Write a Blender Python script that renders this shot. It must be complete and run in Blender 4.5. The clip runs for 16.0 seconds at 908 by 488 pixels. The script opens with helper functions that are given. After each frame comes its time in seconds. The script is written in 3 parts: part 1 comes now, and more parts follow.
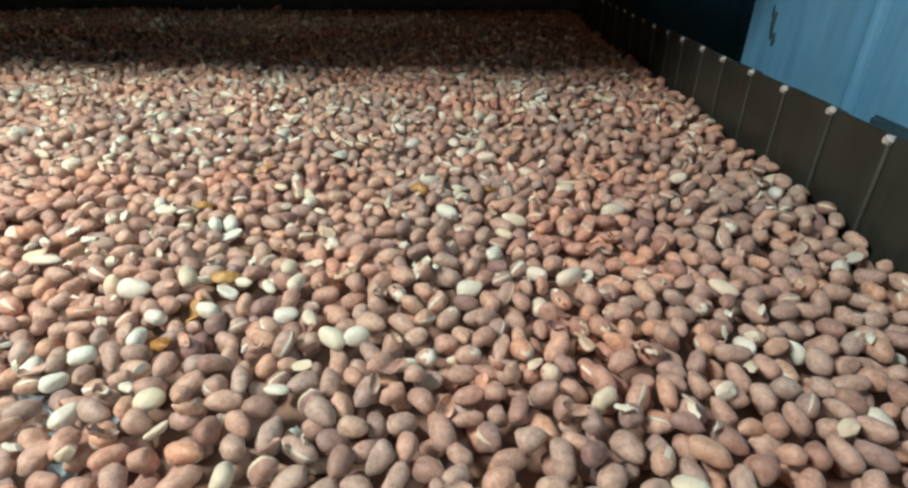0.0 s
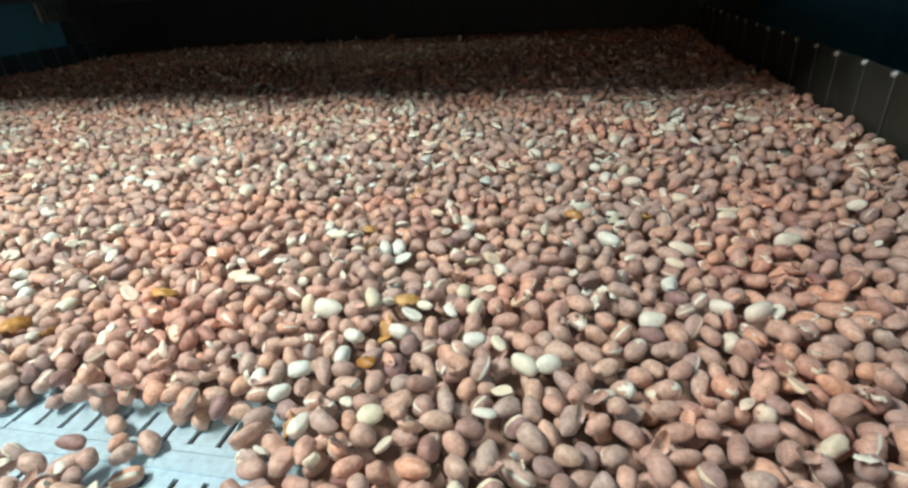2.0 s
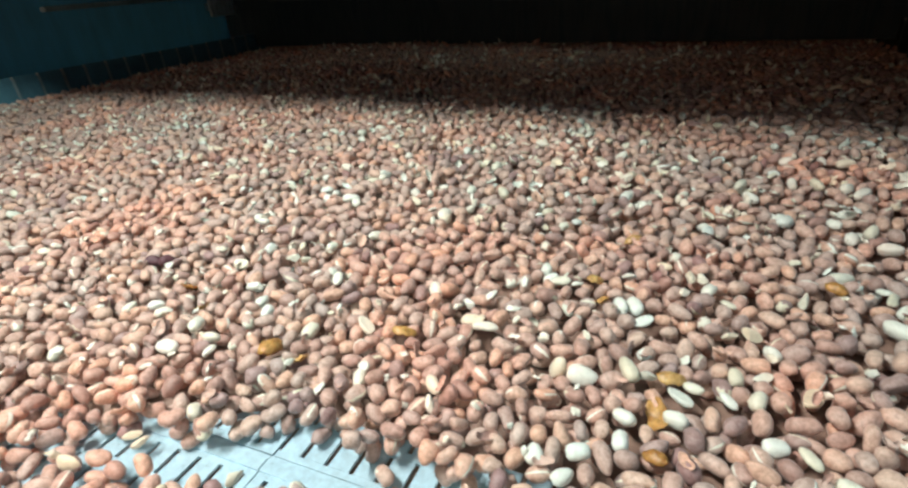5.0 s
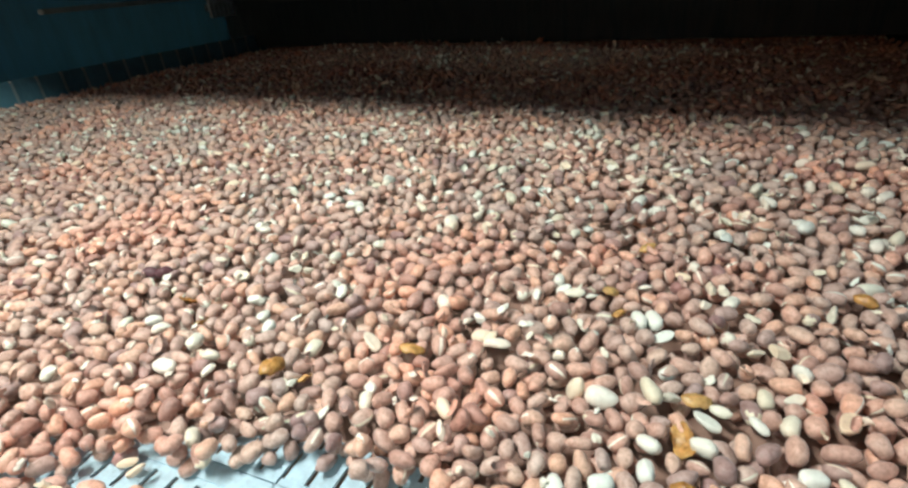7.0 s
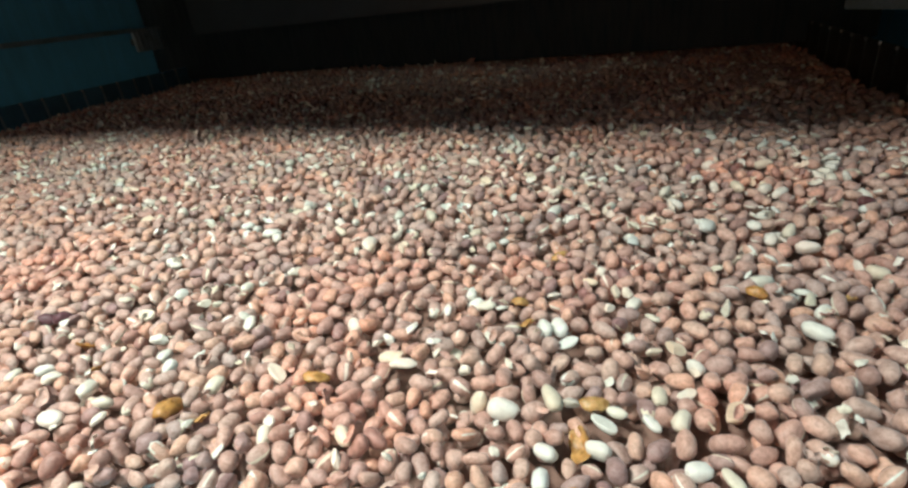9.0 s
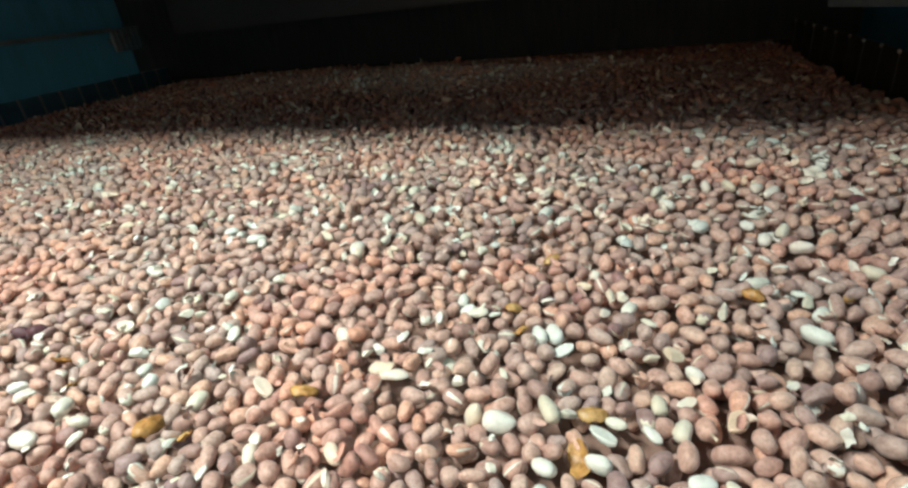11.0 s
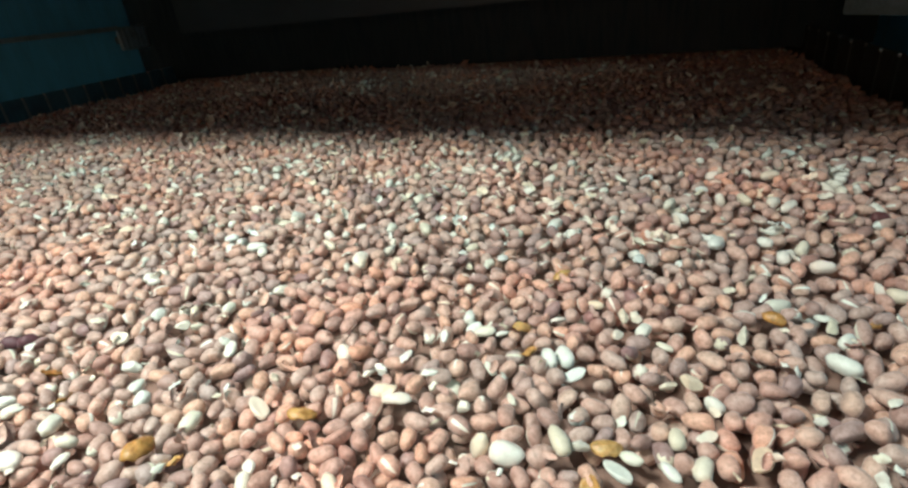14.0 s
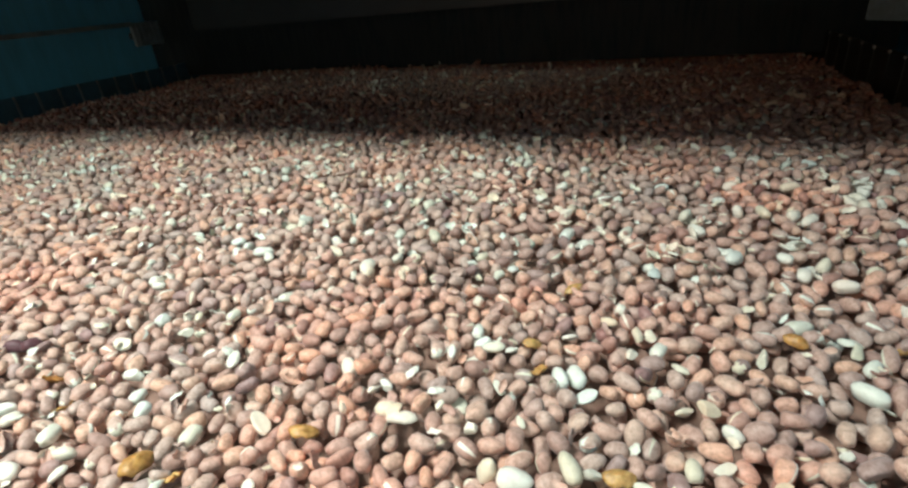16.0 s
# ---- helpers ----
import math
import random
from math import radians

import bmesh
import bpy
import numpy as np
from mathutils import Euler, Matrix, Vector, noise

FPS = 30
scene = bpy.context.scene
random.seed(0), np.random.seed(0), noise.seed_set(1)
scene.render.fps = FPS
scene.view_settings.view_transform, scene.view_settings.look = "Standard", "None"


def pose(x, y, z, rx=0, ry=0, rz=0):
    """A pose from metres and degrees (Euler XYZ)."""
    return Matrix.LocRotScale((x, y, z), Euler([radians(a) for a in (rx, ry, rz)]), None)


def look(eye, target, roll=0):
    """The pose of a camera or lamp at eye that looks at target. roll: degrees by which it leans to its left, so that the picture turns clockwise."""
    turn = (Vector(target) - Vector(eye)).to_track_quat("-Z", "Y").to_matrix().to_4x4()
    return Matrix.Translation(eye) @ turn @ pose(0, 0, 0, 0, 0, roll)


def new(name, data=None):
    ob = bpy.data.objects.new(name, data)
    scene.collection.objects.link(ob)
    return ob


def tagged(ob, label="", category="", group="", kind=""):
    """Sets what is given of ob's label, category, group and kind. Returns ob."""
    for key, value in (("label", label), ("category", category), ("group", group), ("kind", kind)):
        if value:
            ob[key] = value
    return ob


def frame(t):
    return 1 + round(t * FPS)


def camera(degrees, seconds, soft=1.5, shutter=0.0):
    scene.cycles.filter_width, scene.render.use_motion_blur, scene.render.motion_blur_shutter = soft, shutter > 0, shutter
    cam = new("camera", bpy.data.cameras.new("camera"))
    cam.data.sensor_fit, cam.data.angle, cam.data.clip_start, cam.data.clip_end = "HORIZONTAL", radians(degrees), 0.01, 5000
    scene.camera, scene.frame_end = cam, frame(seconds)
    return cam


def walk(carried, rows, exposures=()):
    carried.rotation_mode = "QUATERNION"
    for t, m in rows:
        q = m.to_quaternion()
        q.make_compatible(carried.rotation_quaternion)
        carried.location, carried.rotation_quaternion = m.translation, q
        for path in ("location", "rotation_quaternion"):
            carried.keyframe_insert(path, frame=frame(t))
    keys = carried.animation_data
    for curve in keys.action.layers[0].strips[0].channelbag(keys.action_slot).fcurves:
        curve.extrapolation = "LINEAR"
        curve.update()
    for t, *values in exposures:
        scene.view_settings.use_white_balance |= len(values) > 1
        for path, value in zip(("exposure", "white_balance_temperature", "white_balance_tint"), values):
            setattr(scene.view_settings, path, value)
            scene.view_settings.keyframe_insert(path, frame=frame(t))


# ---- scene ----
cam = camera(82.0, 16.0, soft=2.5)
PATH = [
    (0, (0.1020, 0.1071, 0.1360), (-0.092, 3.053, -1.550), -1.2),
    (0.5, (0.0918, 0.0969, 0.1343), (-0.199, 3.065, -1.499), -1.8),
    (1, (0.0918, 0.0952, 0.1360), (-0.313, 3.050, -1.496), -2.9),
    (1.5, (0.0748, 0.0952, 0.1445), (-0.530, 3.041, -1.442), -4.5),
    (2, (0.0595, 0.0986, 0.1462), (-0.683, 3.024, -1.419), -5.2),
    (2.5, (0.0408, 0.1003, 0.1513), (-0.819, 2.997, -1.408), -5.3),
    (3, (0.0306, 0.1020, 0.1547), (-0.926, 2.970, -1.401), -5.0),
    (3.5, (0.0153, 0.1037, 0.1598), (-1.035, 2.934, -1.401), -4.7),
    (4, (-0.0017, 0.1020, 0.1666), (-1.151, 2.897, -1.392), -4.4),
    (4.5, (-0.0187, 0.1003, 0.1734), (-1.270, 2.854, -1.380), -4.5),
    (6.8, (-0.0391, 0.1122, 0.1785), (-1.358, 2.822, -1.397), -4.9),
    (7, (-0.0391, 0.1139, 0.1768), (-1.336, 2.837, -1.389), -5.2),
    (7.5, (-0.0374, 0.1173, 0.1768), (-1.275, 2.881, -1.367), -5.6),
    (8, (-0.0289, 0.1207, 0.1717), (-1.200, 2.927, -1.348), -6.3),
    (8.5, (-0.0153, 0.1241, 0.1717), (-1.125, 2.968, -1.323), -6.7),
    (9, (-0.0102, 0.1258, 0.1717), (-1.071, 3.000, -1.299), -6.9),
    (11.5, (-0.0170, 0.1360, 0.1717), (-0.996, 3.031, -1.319), -6.9),
    (12, (-0.0187, 0.1377, 0.1717), (-1.000, 3.033, -1.316), -6.7),
    (12.5, (-0.0187, 0.1411, 0.1717), (-1.006, 3.033, -1.317), -6.6),
    (13, (-0.0187, 0.1428, 0.1717), (-1.017, 3.034, -1.312), -6.6),
    (13.5, (-0.0204, 0.1445, 0.1734), (-1.022, 3.036, -1.309), -6.5),
    (14, (-0.0204, 0.1479, 0.1734), (-1.027, 3.040, -1.304), -6.3),
    (14.5, (-0.0187, 0.1496, 0.1751), (-1.030, 3.043, -1.297), -6.3),
    (15, (-0.0204, 0.1530, 0.1751), (-1.035, 3.046, -1.294), -6.2),
    (15.5, (-0.0221, 0.1547, 0.1768), (-1.045, 3.043, -1.297), -6.1),
    (16, (-0.0238, 0.1581, 0.1768), (-1.083, 3.029, -1.304), -5.7),
]
walk(cam, [(t, look(eye, target, roll)) for t, eye, target, roll in PATH],
     exposures=[(0, -0.03, 7150, 12), (2, 0.0, 6750, 10), (3.7, -0.03, 6480, 7), (7.5, -0.03, 6680, 10), (9, -0.03, 6680, 10), (12, 0.0, 6450, 5), (16, 0.05, 6450, 5)])

# ---------------------------------------------------------------- light
world = bpy.data.worlds.new("hall_air")
scene.world = world
world.use_nodes = True
world.node_tree.nodes["Background"].inputs[0].default_value = (0.55, 0.65, 0.8, 1)
world.node_tree.nodes["Background"].inputs[1].default_value = 0.05

lamp_data = bpy.data.lights.new("hall_lamp", "AREA")
lamp_data.shape, lamp_data.size, lamp_data.size_y = "RECTANGLE", 0.30, 0.02
lamp_data.energy, lamp_data.color = 8.9, (0.93, 1.0, 0.955)
lamp = new("hall_lamp", lamp_data)
lamp.matrix_world = look((-0.40, 0.07, 0.66), (-0.24, 0.16, 0))
tagged(lamp, "bright white hall lamp above the belt inlet", "lamp")

# added soft fill from above and behind; no such fixture is seen
overhead_fill_data = bpy.data.lights.new("overhead_fill_light", "AREA")
overhead_fill_data.shape, overhead_fill_data.size, overhead_fill_data.size_y = "RECTANGLE", 2.4, 0.6
overhead_fill_data.energy, overhead_fill_data.color = 92, (0.70, 1.0, 0.95)
overhead_fill = new("overhead_fill_light", overhead_fill_data)
overhead_fill.matrix_world = look((1.95, -2.4, 3.12), (0.3, 0.0, 0))
tagged(overhead_fill, "added soft fill light from above, no fixture seen", "lamp")

# added warm fill behind the camera, set in an opening of the unseen wall
warm_fill_data = bpy.data.lights.new("warm_fill_light", "AREA")
warm_fill_data.shape, warm_fill_data.size, warm_fill_data.size_y = "RECTANGLE", 3.8, 2.6
warm_fill_data.energy, warm_fill_data.color = 26, (1.0, 0.60, 0.37)
warm_fill = new("warm_fill_light", warm_fill_data)
warm_fill.matrix_world = look((-0.6, -4.08, 0.40), (-0.6, 0.0, 0.35))
tagged(warm_fill, "added warm fill light behind the camera", "daylight")

# ---------------------------------------------------------------- materials


def material(name, rough=0.5, metal=0.0):
    m = bpy.data.materials.new(name)
    m.use_nodes = True
    b = m.node_tree.nodes["Principled BSDF"]
    b.inputs["Roughness"].default_value, b.inputs["Metallic"].default_value = rough, metal
    return m, m.node_tree.nodes, m.node_tree.links, b


def ramp_node(nodes, stops, mode="LINEAR"):
    r = nodes.new("ShaderNodeValToRGB")
    r.color_ramp.interpolation = mode
    while len(r.color_ramp.elements) < len(stops):
        r.color_ramp.elements.new(0.5)
    for e, (p, c) in zip(r.color_ramp.elements, stops):
        e.position, e.color = p, (*c, 1)
    return r


def noise_node(nodes, links, coord, scale, detail=3.0, rough=0.55):
    n = nodes.new("ShaderNodeTexNoise")
    n.inputs["Scale"].default_value, n.inputs["Detail"].default_value, n.inputs["Roughness"].default_value = scale, detail, rough
    links.new(coord, n.inputs["Vector"])
    return n


def mix_node(nodes, links, fac, a, b, mode="MIX"):
    x = nodes.new("ShaderNodeMix")
    x.data_type, x.blend_type = "RGBA", mode
    if isinstance(fac, (int, float)):
        x.inputs[0].default_value = fac
    else:
        links.new(fac, x.inputs[0])
    for v, s in ((a, x.inputs[6]), (b, x.inputs[7])):
        if isinstance(v, tuple):
            s.default_value = (*v, 1)
        else:
            links.new(v, s)
    return x.outputs[2]


def bumped(nodes, links, b, height, strength, distance):
    u = nodes.new("ShaderNodeBump")
    u.inputs["Strength"].default_value, u.inputs["Distance"].default_value = strength, distance
    links.new(height, u.inputs["Height"])
    links.new(u.outputs[0], b.inputs["Normal"])


def chance(nodes, links):
    """A random number for each loose piece, whether it is an object or an island of a joined mesh."""
    info, geo = nodes.new("ShaderNodeObjectInfo"), nodes.new("ShaderNodeNewGeometry")
    add, fr = nodes.new("ShaderNodeMath"), nodes.new("ShaderNodeMath")
    fr.operation = "FRACT"
    links.new(info.outputs["Random"], add.inputs[0])
    links.new(geo.outputs["Random Per Island"], add.inputs[1])
    links.new(add.outputs[0], fr.inputs[0])
    return fr.outputs[0], geo.outputs["Position"]


def skin_material(name, stops, streak):
    m, nodes, links, b = material(name, 0.46)
    rnd, pos = chance(nodes, links)
    ramp = ramp_node(nodes, stops)
    links.new(rnd, ramp.inputs[0])
    broad = noise_node(nodes, links, pos, 9.0, 3.0)
    tone = ramp_node(nodes, [(0.36, (0.94, 0.99, 1.0)), (0.50, (1.03, 1.0, 0.98)), (0.62, (1.16, 0.96, 0.89))])
    links.new(broad.outputs[0], tone.inputs[0])
    col = mix_node(nodes, links, 1.0, ramp.outputs[0], tone.outputs[0], "MULTIPLY")
    fine = noise_node(nodes, links, pos, 420.0, 4.0, 0.7)
    spot = ramp_node(nodes, [(0.36, (0.72, 0.66, 0.64)), (0.52, (1.0, 1.0, 1.0)), (0.72, (1.22, 1.24, 1.26))])
    links.new(fine.outputs[0], spot.inputs[0])
    col = mix_node(nodes, links, streak, col, mix_node(nodes, links, 1.0, col, spot.outputs[0], "MULTIPLY"))
    links.new(col, b.inputs["Base Color"])
    b.inputs["Specular IOR Level"].default_value = 0.42
    b.inputs["Sheen Weight"].default_value = 0.15
    rr = ramp_node(nodes, [(0.3, (0.38, 0.38, 0.38)), (0.7, (0.62, 0.62, 0.62))])
    links.new(fine.outputs[0], rr.inputs[0])
    links.new(rr.outputs[0], b.inputs["Roughness"])
    bumped(nodes, links, b, fine.outputs[0], 0.35, 0.0006)
    return m


SKIN = skin_material("peanut_skin", [
    (0.00, (0.370, 0.220, 0.190)), (0.12, (0.520, 0.320, 0.265)), (0.28, (0.560, 0.410, 0.355)), (0.42, (0.640, 0.385, 0.305)),
    (0.54, (0.450, 0.305, 0.270)), (0.66, (0.640, 0.440, 0.355)), (0.80, (0.690, 0.400, 0.290)), (0.91, (0.500, 0.370, 0.330)), (1.00, (0.310, 0.180, 0.175))], 0.9)
KERNEL = skin_material("blanched_kernel", [
    (0.0, (0.73, 0.65, 0.50)), (0.3, (0.77, 0.74, 0.64)), (0.7, (0.78, 0.78, 0.72)), (1.0, (0.72, 0.64, 0.49))], 0.3)
DARK = skin_material("dark_skin", [(0.0, (0.085, 0.030, 0.045)), (1.0, (0.14, 0.05, 0.05))], 0.8)


def amber_material():
    m, nodes, links, b = material("loose_skin", 0.42)
    rnd, pos = chance(nodes, links)
    ramp = ramp_node(nodes, [(0.0, (0.38, 0.17, 0.045)), (0.5, (0.52, 0.27, 0.085)), (1.0, (0.66, 0.43, 0.18))])
    links.new(rnd, ramp.inputs[0])
    vein = noise_node(nodes, links, pos, 300.0, 4.0)
    r2 = ramp_node(nodes, [(0.35, (0.62, 0.55, 0.45)), (0.6, (1.1, 1.1, 1.1))])
    links.new(vein.outputs[0], r2.inputs[0])
    links.new(mix_node(nodes, links, 1.0, ramp.outputs[0], r2.outputs[0], "MULTIPLY"), b.inputs["Base Color"])
    b.inputs["Subsurface Weight"].default_value = 0.25
    b.inputs["Subsurface Radius"].default_value = (0.002, 0.001, 0.0005)
    bumped(nodes, links, b, vein.outputs[0], 0.5, 0.0008)
    return m


AMBER = amber_material()


def worn_material(name, base, dirt, rough, metal, scale=14.0, amount=0.55, streaks=False):
    m, nodes, links, b = material(name, rough, metal)
    geo = nodes.new("ShaderNodeNewGeometry")
    pos = geo.outputs["Position"]
    big = noise_node(nodes, links, pos, scale, 5.0, 0.6)
    coord = pos
    if streaks:
        mp = nodes.new("ShaderNodeMapping")
        mp.inputs["Scale"].default_value = (1.0, 1.0, 0.12)
        links.new(pos, mp.inputs["Vector"])
        coord = mp.outputs[0]
    small = noise_node(nodes, links, coord, scale * 9, 4.0, 0.65)
    mask = ramp_node(nodes, [(0.42, (0, 0, 0)), (0.72, (amount, amount, amount))])
    links.new(big.outputs[0], mask.inputs[0])
    col = mix_node(nodes, links, mask.outputs[0], base, dirt)
    grain = ramp_node(nodes, [(0.3, (0.82, 0.82, 0.82)), (0.7, (1.1, 1.1, 1.1))])
    links.new(small.outputs[0], grain.inputs[0])
    links.new(mix_node(nodes, links, 1.0, col, grain.outputs[0], "MULTIPLY"), b.inputs["Base Color"])
    rr = ramp_node(nodes, [(0.3, (rough * 0.75,) * 3), (0.7, (min(1, rough * 1.3),) * 3)])
    links.new(small.outputs[0], rr.inputs[0])
    links.new(rr.outputs[0], b.inputs["Roughness"])
    bumped(nodes, links, b, small.outputs[0], 0.18, 0.0008)
    return m


BELT = worn_material("belt_steel", (0.50, 0.67, 0.78), (0.44, 0.54, 0.58), 0.36, 0.25, 30.0, 0.5)
GUARD = worn_material("guard_steel", (0.075, 0.082, 0.072), (0.045, 0.042, 0.034), 0.40, 0.55, 20.0, 0.7, True)
# guard steel again, with the tunnel's blue glow put into its colour
GLOW_GUARD = worn_material("glow_guard_steel", (0.12, 0.28, 0.36), (0.07, 0.15, 0.18), 0.45, 0.2, 20.0, 0.6, True)
# light caught along the plate edges is put into this colour
EDGE = worn_material("lit_plate_edge", (0.14, 0.16, 0.155), (0.07, 0.075, 0.07), 0.4, 0.4, 60.0, 0.6, True)
# brighter copy of the plate edge, for light on the left guard
PALE_EDGE = worn_material("bright_lit_plate_edge", (0.34, 0.44, 0.47), (0.16, 0.20, 0.21), 0.4, 0.3, 60.0, 0.6, True)
BOLT = worn_material("bolt_steel", (0.92, 0.92, 0.90), (0.7, 0.66, 0.6), 0.22, 0.5, 200.0, 0.4)
BLUE = worn_material("blue_paint", (0.11, 0.34, 0.58), (0.20, 0.44, 0.62), 0.45, 0.0, 9.0, 0.5, True)
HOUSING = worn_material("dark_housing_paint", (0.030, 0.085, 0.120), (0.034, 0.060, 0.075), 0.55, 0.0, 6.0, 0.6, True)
# blue glow on the tunnel's sides is put into this base colour
INNER = worn_material("tunnel_side_glow", (0.09, 0.40, 0.60), (0.08, 0.30, 0.42), 0.5, 0.0, 5.0, 0.6, True)
# near-black for shade: the tunnel's far end and under the belt slots
SHADE_BLACK = worn_material("shade_black_sheet", (0.010, 0.024, 0.032), (0.009, 0.018, 0.024), 0.7, 0.0, 12.0, 0.6, True)
PLATE = worn_material("pale_plate", (0.40, 0.52, 0.55), (0.16, 0.20, 0.20), 0.45, 0.2, 25.0, 0.5)
# colour of the bar added for the paler strip under the hood
LIP_GREY = worn_material("lip_strip_grey", (0.028, 0.036, 0.040), (0.02, 0.022, 0.024), 0.5, 0.2, 8.0, 0.6)
CONCRETE = worn_material("hall_concrete", (0.30, 0.30, 0.29), (0.20, 0.19, 0.18), 0.8, 0.0, 1.2, 0.6)
PLASTER = worn_material("hall_plaster", (0.62, 0.64, 0.66), (0.50, 0.50, 0.48), 0.8, 0.0, 0.8, 0.5)
LITTER = worn_material("peanut_underlayer", (0.30, 0.18, 0.14), (0.20, 0.11, 0.08), 0.7, 0.0, 120.0, 0.8)

# ---------------------------------------------------------------- mesh helpers


def mesh_of(name, verts, faces, mats, smooth=False, index=None):
    me = bpy.data.meshes.new(name)
    me.from_pydata([tuple(v) for v in verts], [], [tuple(f) for f in faces])
    for m in mats:
        me.materials.append(m)
    if index is not None:
        me.polygons.foreach_set("material_index", np.asarray(index, dtype=np.int32))
    if smooth:
        me.polygons.foreach_set("use_smooth", np.ones(len(me.polygons), dtype=bool))
    me.update()
    return me


def part(name, bm, mat, parent=None, label=""):
    me = bpy.data.meshes.new(name)
    bm.to_mesh(me)
    bm.free()
    me.materials.append(mat)
    ob = new(name, me)
    ob.parent = parent
    if label:
        tagged(ob, label)
    return ob


def block(bm, x0, x1, y0, y1, z0, z1, bevel=0.0):
    made = bmesh.ops.create_cube(bm, size=1.0)["verts"]
    bmesh.ops.transform(bm, matrix=Matrix.Translation(((x0 + x1) / 2, (y0 + y1) / 2, (z0 + z1) / 2)) @ Matrix.Diagonal((x1 - x0, y1 - y0, z1 - z0, 1)), verts=made)
    if bevel:
        edges = list({e for v in made for e in v.link_edges})
        bmesh.ops.bevel(bm, geom=edges, offset=bevel, segments=2, affect="EDGES")
    return bm


def disc_rod(bm, centre, axis, radius, length, seg=12):
    turn = Vector(axis).to_track_quat("Z", "Y").to_matrix().to_4x4()
    bmesh.ops.create_cone(bm, cap_ends=True, segments=seg, radius1=radius, radius2=radius * 0.9, depth=length, matrix=Matrix.Translation(centre) @ turn)
    return bm


# ---------------------------------------------------------------- hall shell
X_RIGHT, X_LEFT, BELT_Z, GUARD_TOP = 0.305, -1.34, -0.020, 0.050
FLOOR_Z = -0.95


def shell(name, x0, x1, y0, y1, z0, z1, mat, label, category):
    ob = part(name, block(bmesh.new(), x0, x1, y0, y1, z0, z1), mat)
    return tagged(ob, label, category, kind="structure")


shell("floor", -4.5, 3.5, -4.0, 4.5, FLOOR_Z - 0.1, FLOOR_Z, CONCRETE, "plain grey concrete hall floor under the machine", "floor")
shell("wall_north", -4.5, 3.5, 4.5, 4.7, FLOOR_Z, 3.2, PLASTER, "plain grey plastered hall wall", "wall")
# unseen wall, left open where the added warm fill stands
south = tagged(new("wall_south"), "plain grey plastered hall wall, unseen, left open for the added fill light", "wall", kind="structure")
part("wall_piece", block(bmesh.new(), -4.5, -2.55, -4.2, -4.0, FLOOR_Z, 3.2), PLASTER, south)
part("wall_piece", block(bmesh.new(), 1.35, 3.5, -4.2, -4.0, FLOOR_Z, 3.2), PLASTER, south)
part("wall_piece", block(bmesh.new(), -2.55, 1.35, -4.2, -4.0, 1.75, 3.2), PLASTER, south)
shell("wall_east", 3.5, 3.7, -4.2, 4.7, FLOOR_Z, 3.2, PLASTER, "plain grey plastered hall wall", "wall")
shell("wall_west", -4.7, -4.5, -4.2, 4.7, FLOOR_Z, 3.2, PLASTER, "plain grey plastered hall wall", "wall")
shell("ceiling", -4.7, 3.7, -4.2, 4.7, 3.2, 3.4, PLASTER, "plain grey hall ceiling", "ceiling")

# ---------------------------------------------------------------- dryer housing round the belt
Y_END = 2.9
housing = tagged(new("dryer_housing"), "dark painted tunnel housing of the belt dryer over the peanuts", "machine")
b = bmesh.new()
part("side_panel", block(b, 0.44, 0.47, 0.66, Y_END, FLOOR_Z, 0.62, 0.003), INNER, housing)
part("side_panel", block(bmesh.new(), -1.62, -1.59, 1.47, Y_END, FLOOR_Z, 0.62, 0.003), INNER, housing)
# made-up slant: the panel is turned inward to catch more light
flare = part("light_catching_panel", block(bmesh.new(), -0.03, 0.0, 0.0, 0.88, FLOOR_Z, 0.62, 0.003), INNER, housing)
flare.matrix_basis = pose(-1.75, 0.66, 0, 0, 0, -23)
# unseen filler, added to stop light leaking in at the corner
part("light_seal", block(bmesh.new(), 0.377, 0.47, 0.630, 0.658, FLOOR_Z, 0.618, 0.002), HOUSING, housing)
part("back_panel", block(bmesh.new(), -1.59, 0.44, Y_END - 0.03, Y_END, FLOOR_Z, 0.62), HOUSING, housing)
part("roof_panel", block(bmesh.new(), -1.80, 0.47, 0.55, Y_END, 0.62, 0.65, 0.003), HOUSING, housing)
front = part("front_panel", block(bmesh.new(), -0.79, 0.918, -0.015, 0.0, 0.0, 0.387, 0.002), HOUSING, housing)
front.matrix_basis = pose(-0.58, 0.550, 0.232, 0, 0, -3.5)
# dark sheet added where the tunnel only falls into shade
dark_end = part("dark_end_sheet", block(bmesh.new(), -0.99, 1.0, -0.004, 0.004, 0.0, 0.57, 0.001), SHADE_BLACK, housing, "near-black sheet added where the tunnel falls into shade")
dark_end.matrix_basis = pose(-0.58, 1.44, 0.012, 0, 0, -5.5)
# bar added in place of the hood's lower lip, a faint paler strip
lip_bar = part("hood_lip_bar", block(bmesh.new(), -0.45, 1.0, -0.02, 0.02, 0.145, 0.30, 0.004), LIP_GREY, housing, "dark grey bar added for the paler strip at the hood lip")
lip_bar.matrix_basis = pose(-0.58, 1.22, 0, 0, 0, -5.5)
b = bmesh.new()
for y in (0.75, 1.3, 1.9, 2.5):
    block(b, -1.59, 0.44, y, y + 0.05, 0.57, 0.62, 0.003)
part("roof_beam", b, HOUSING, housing)

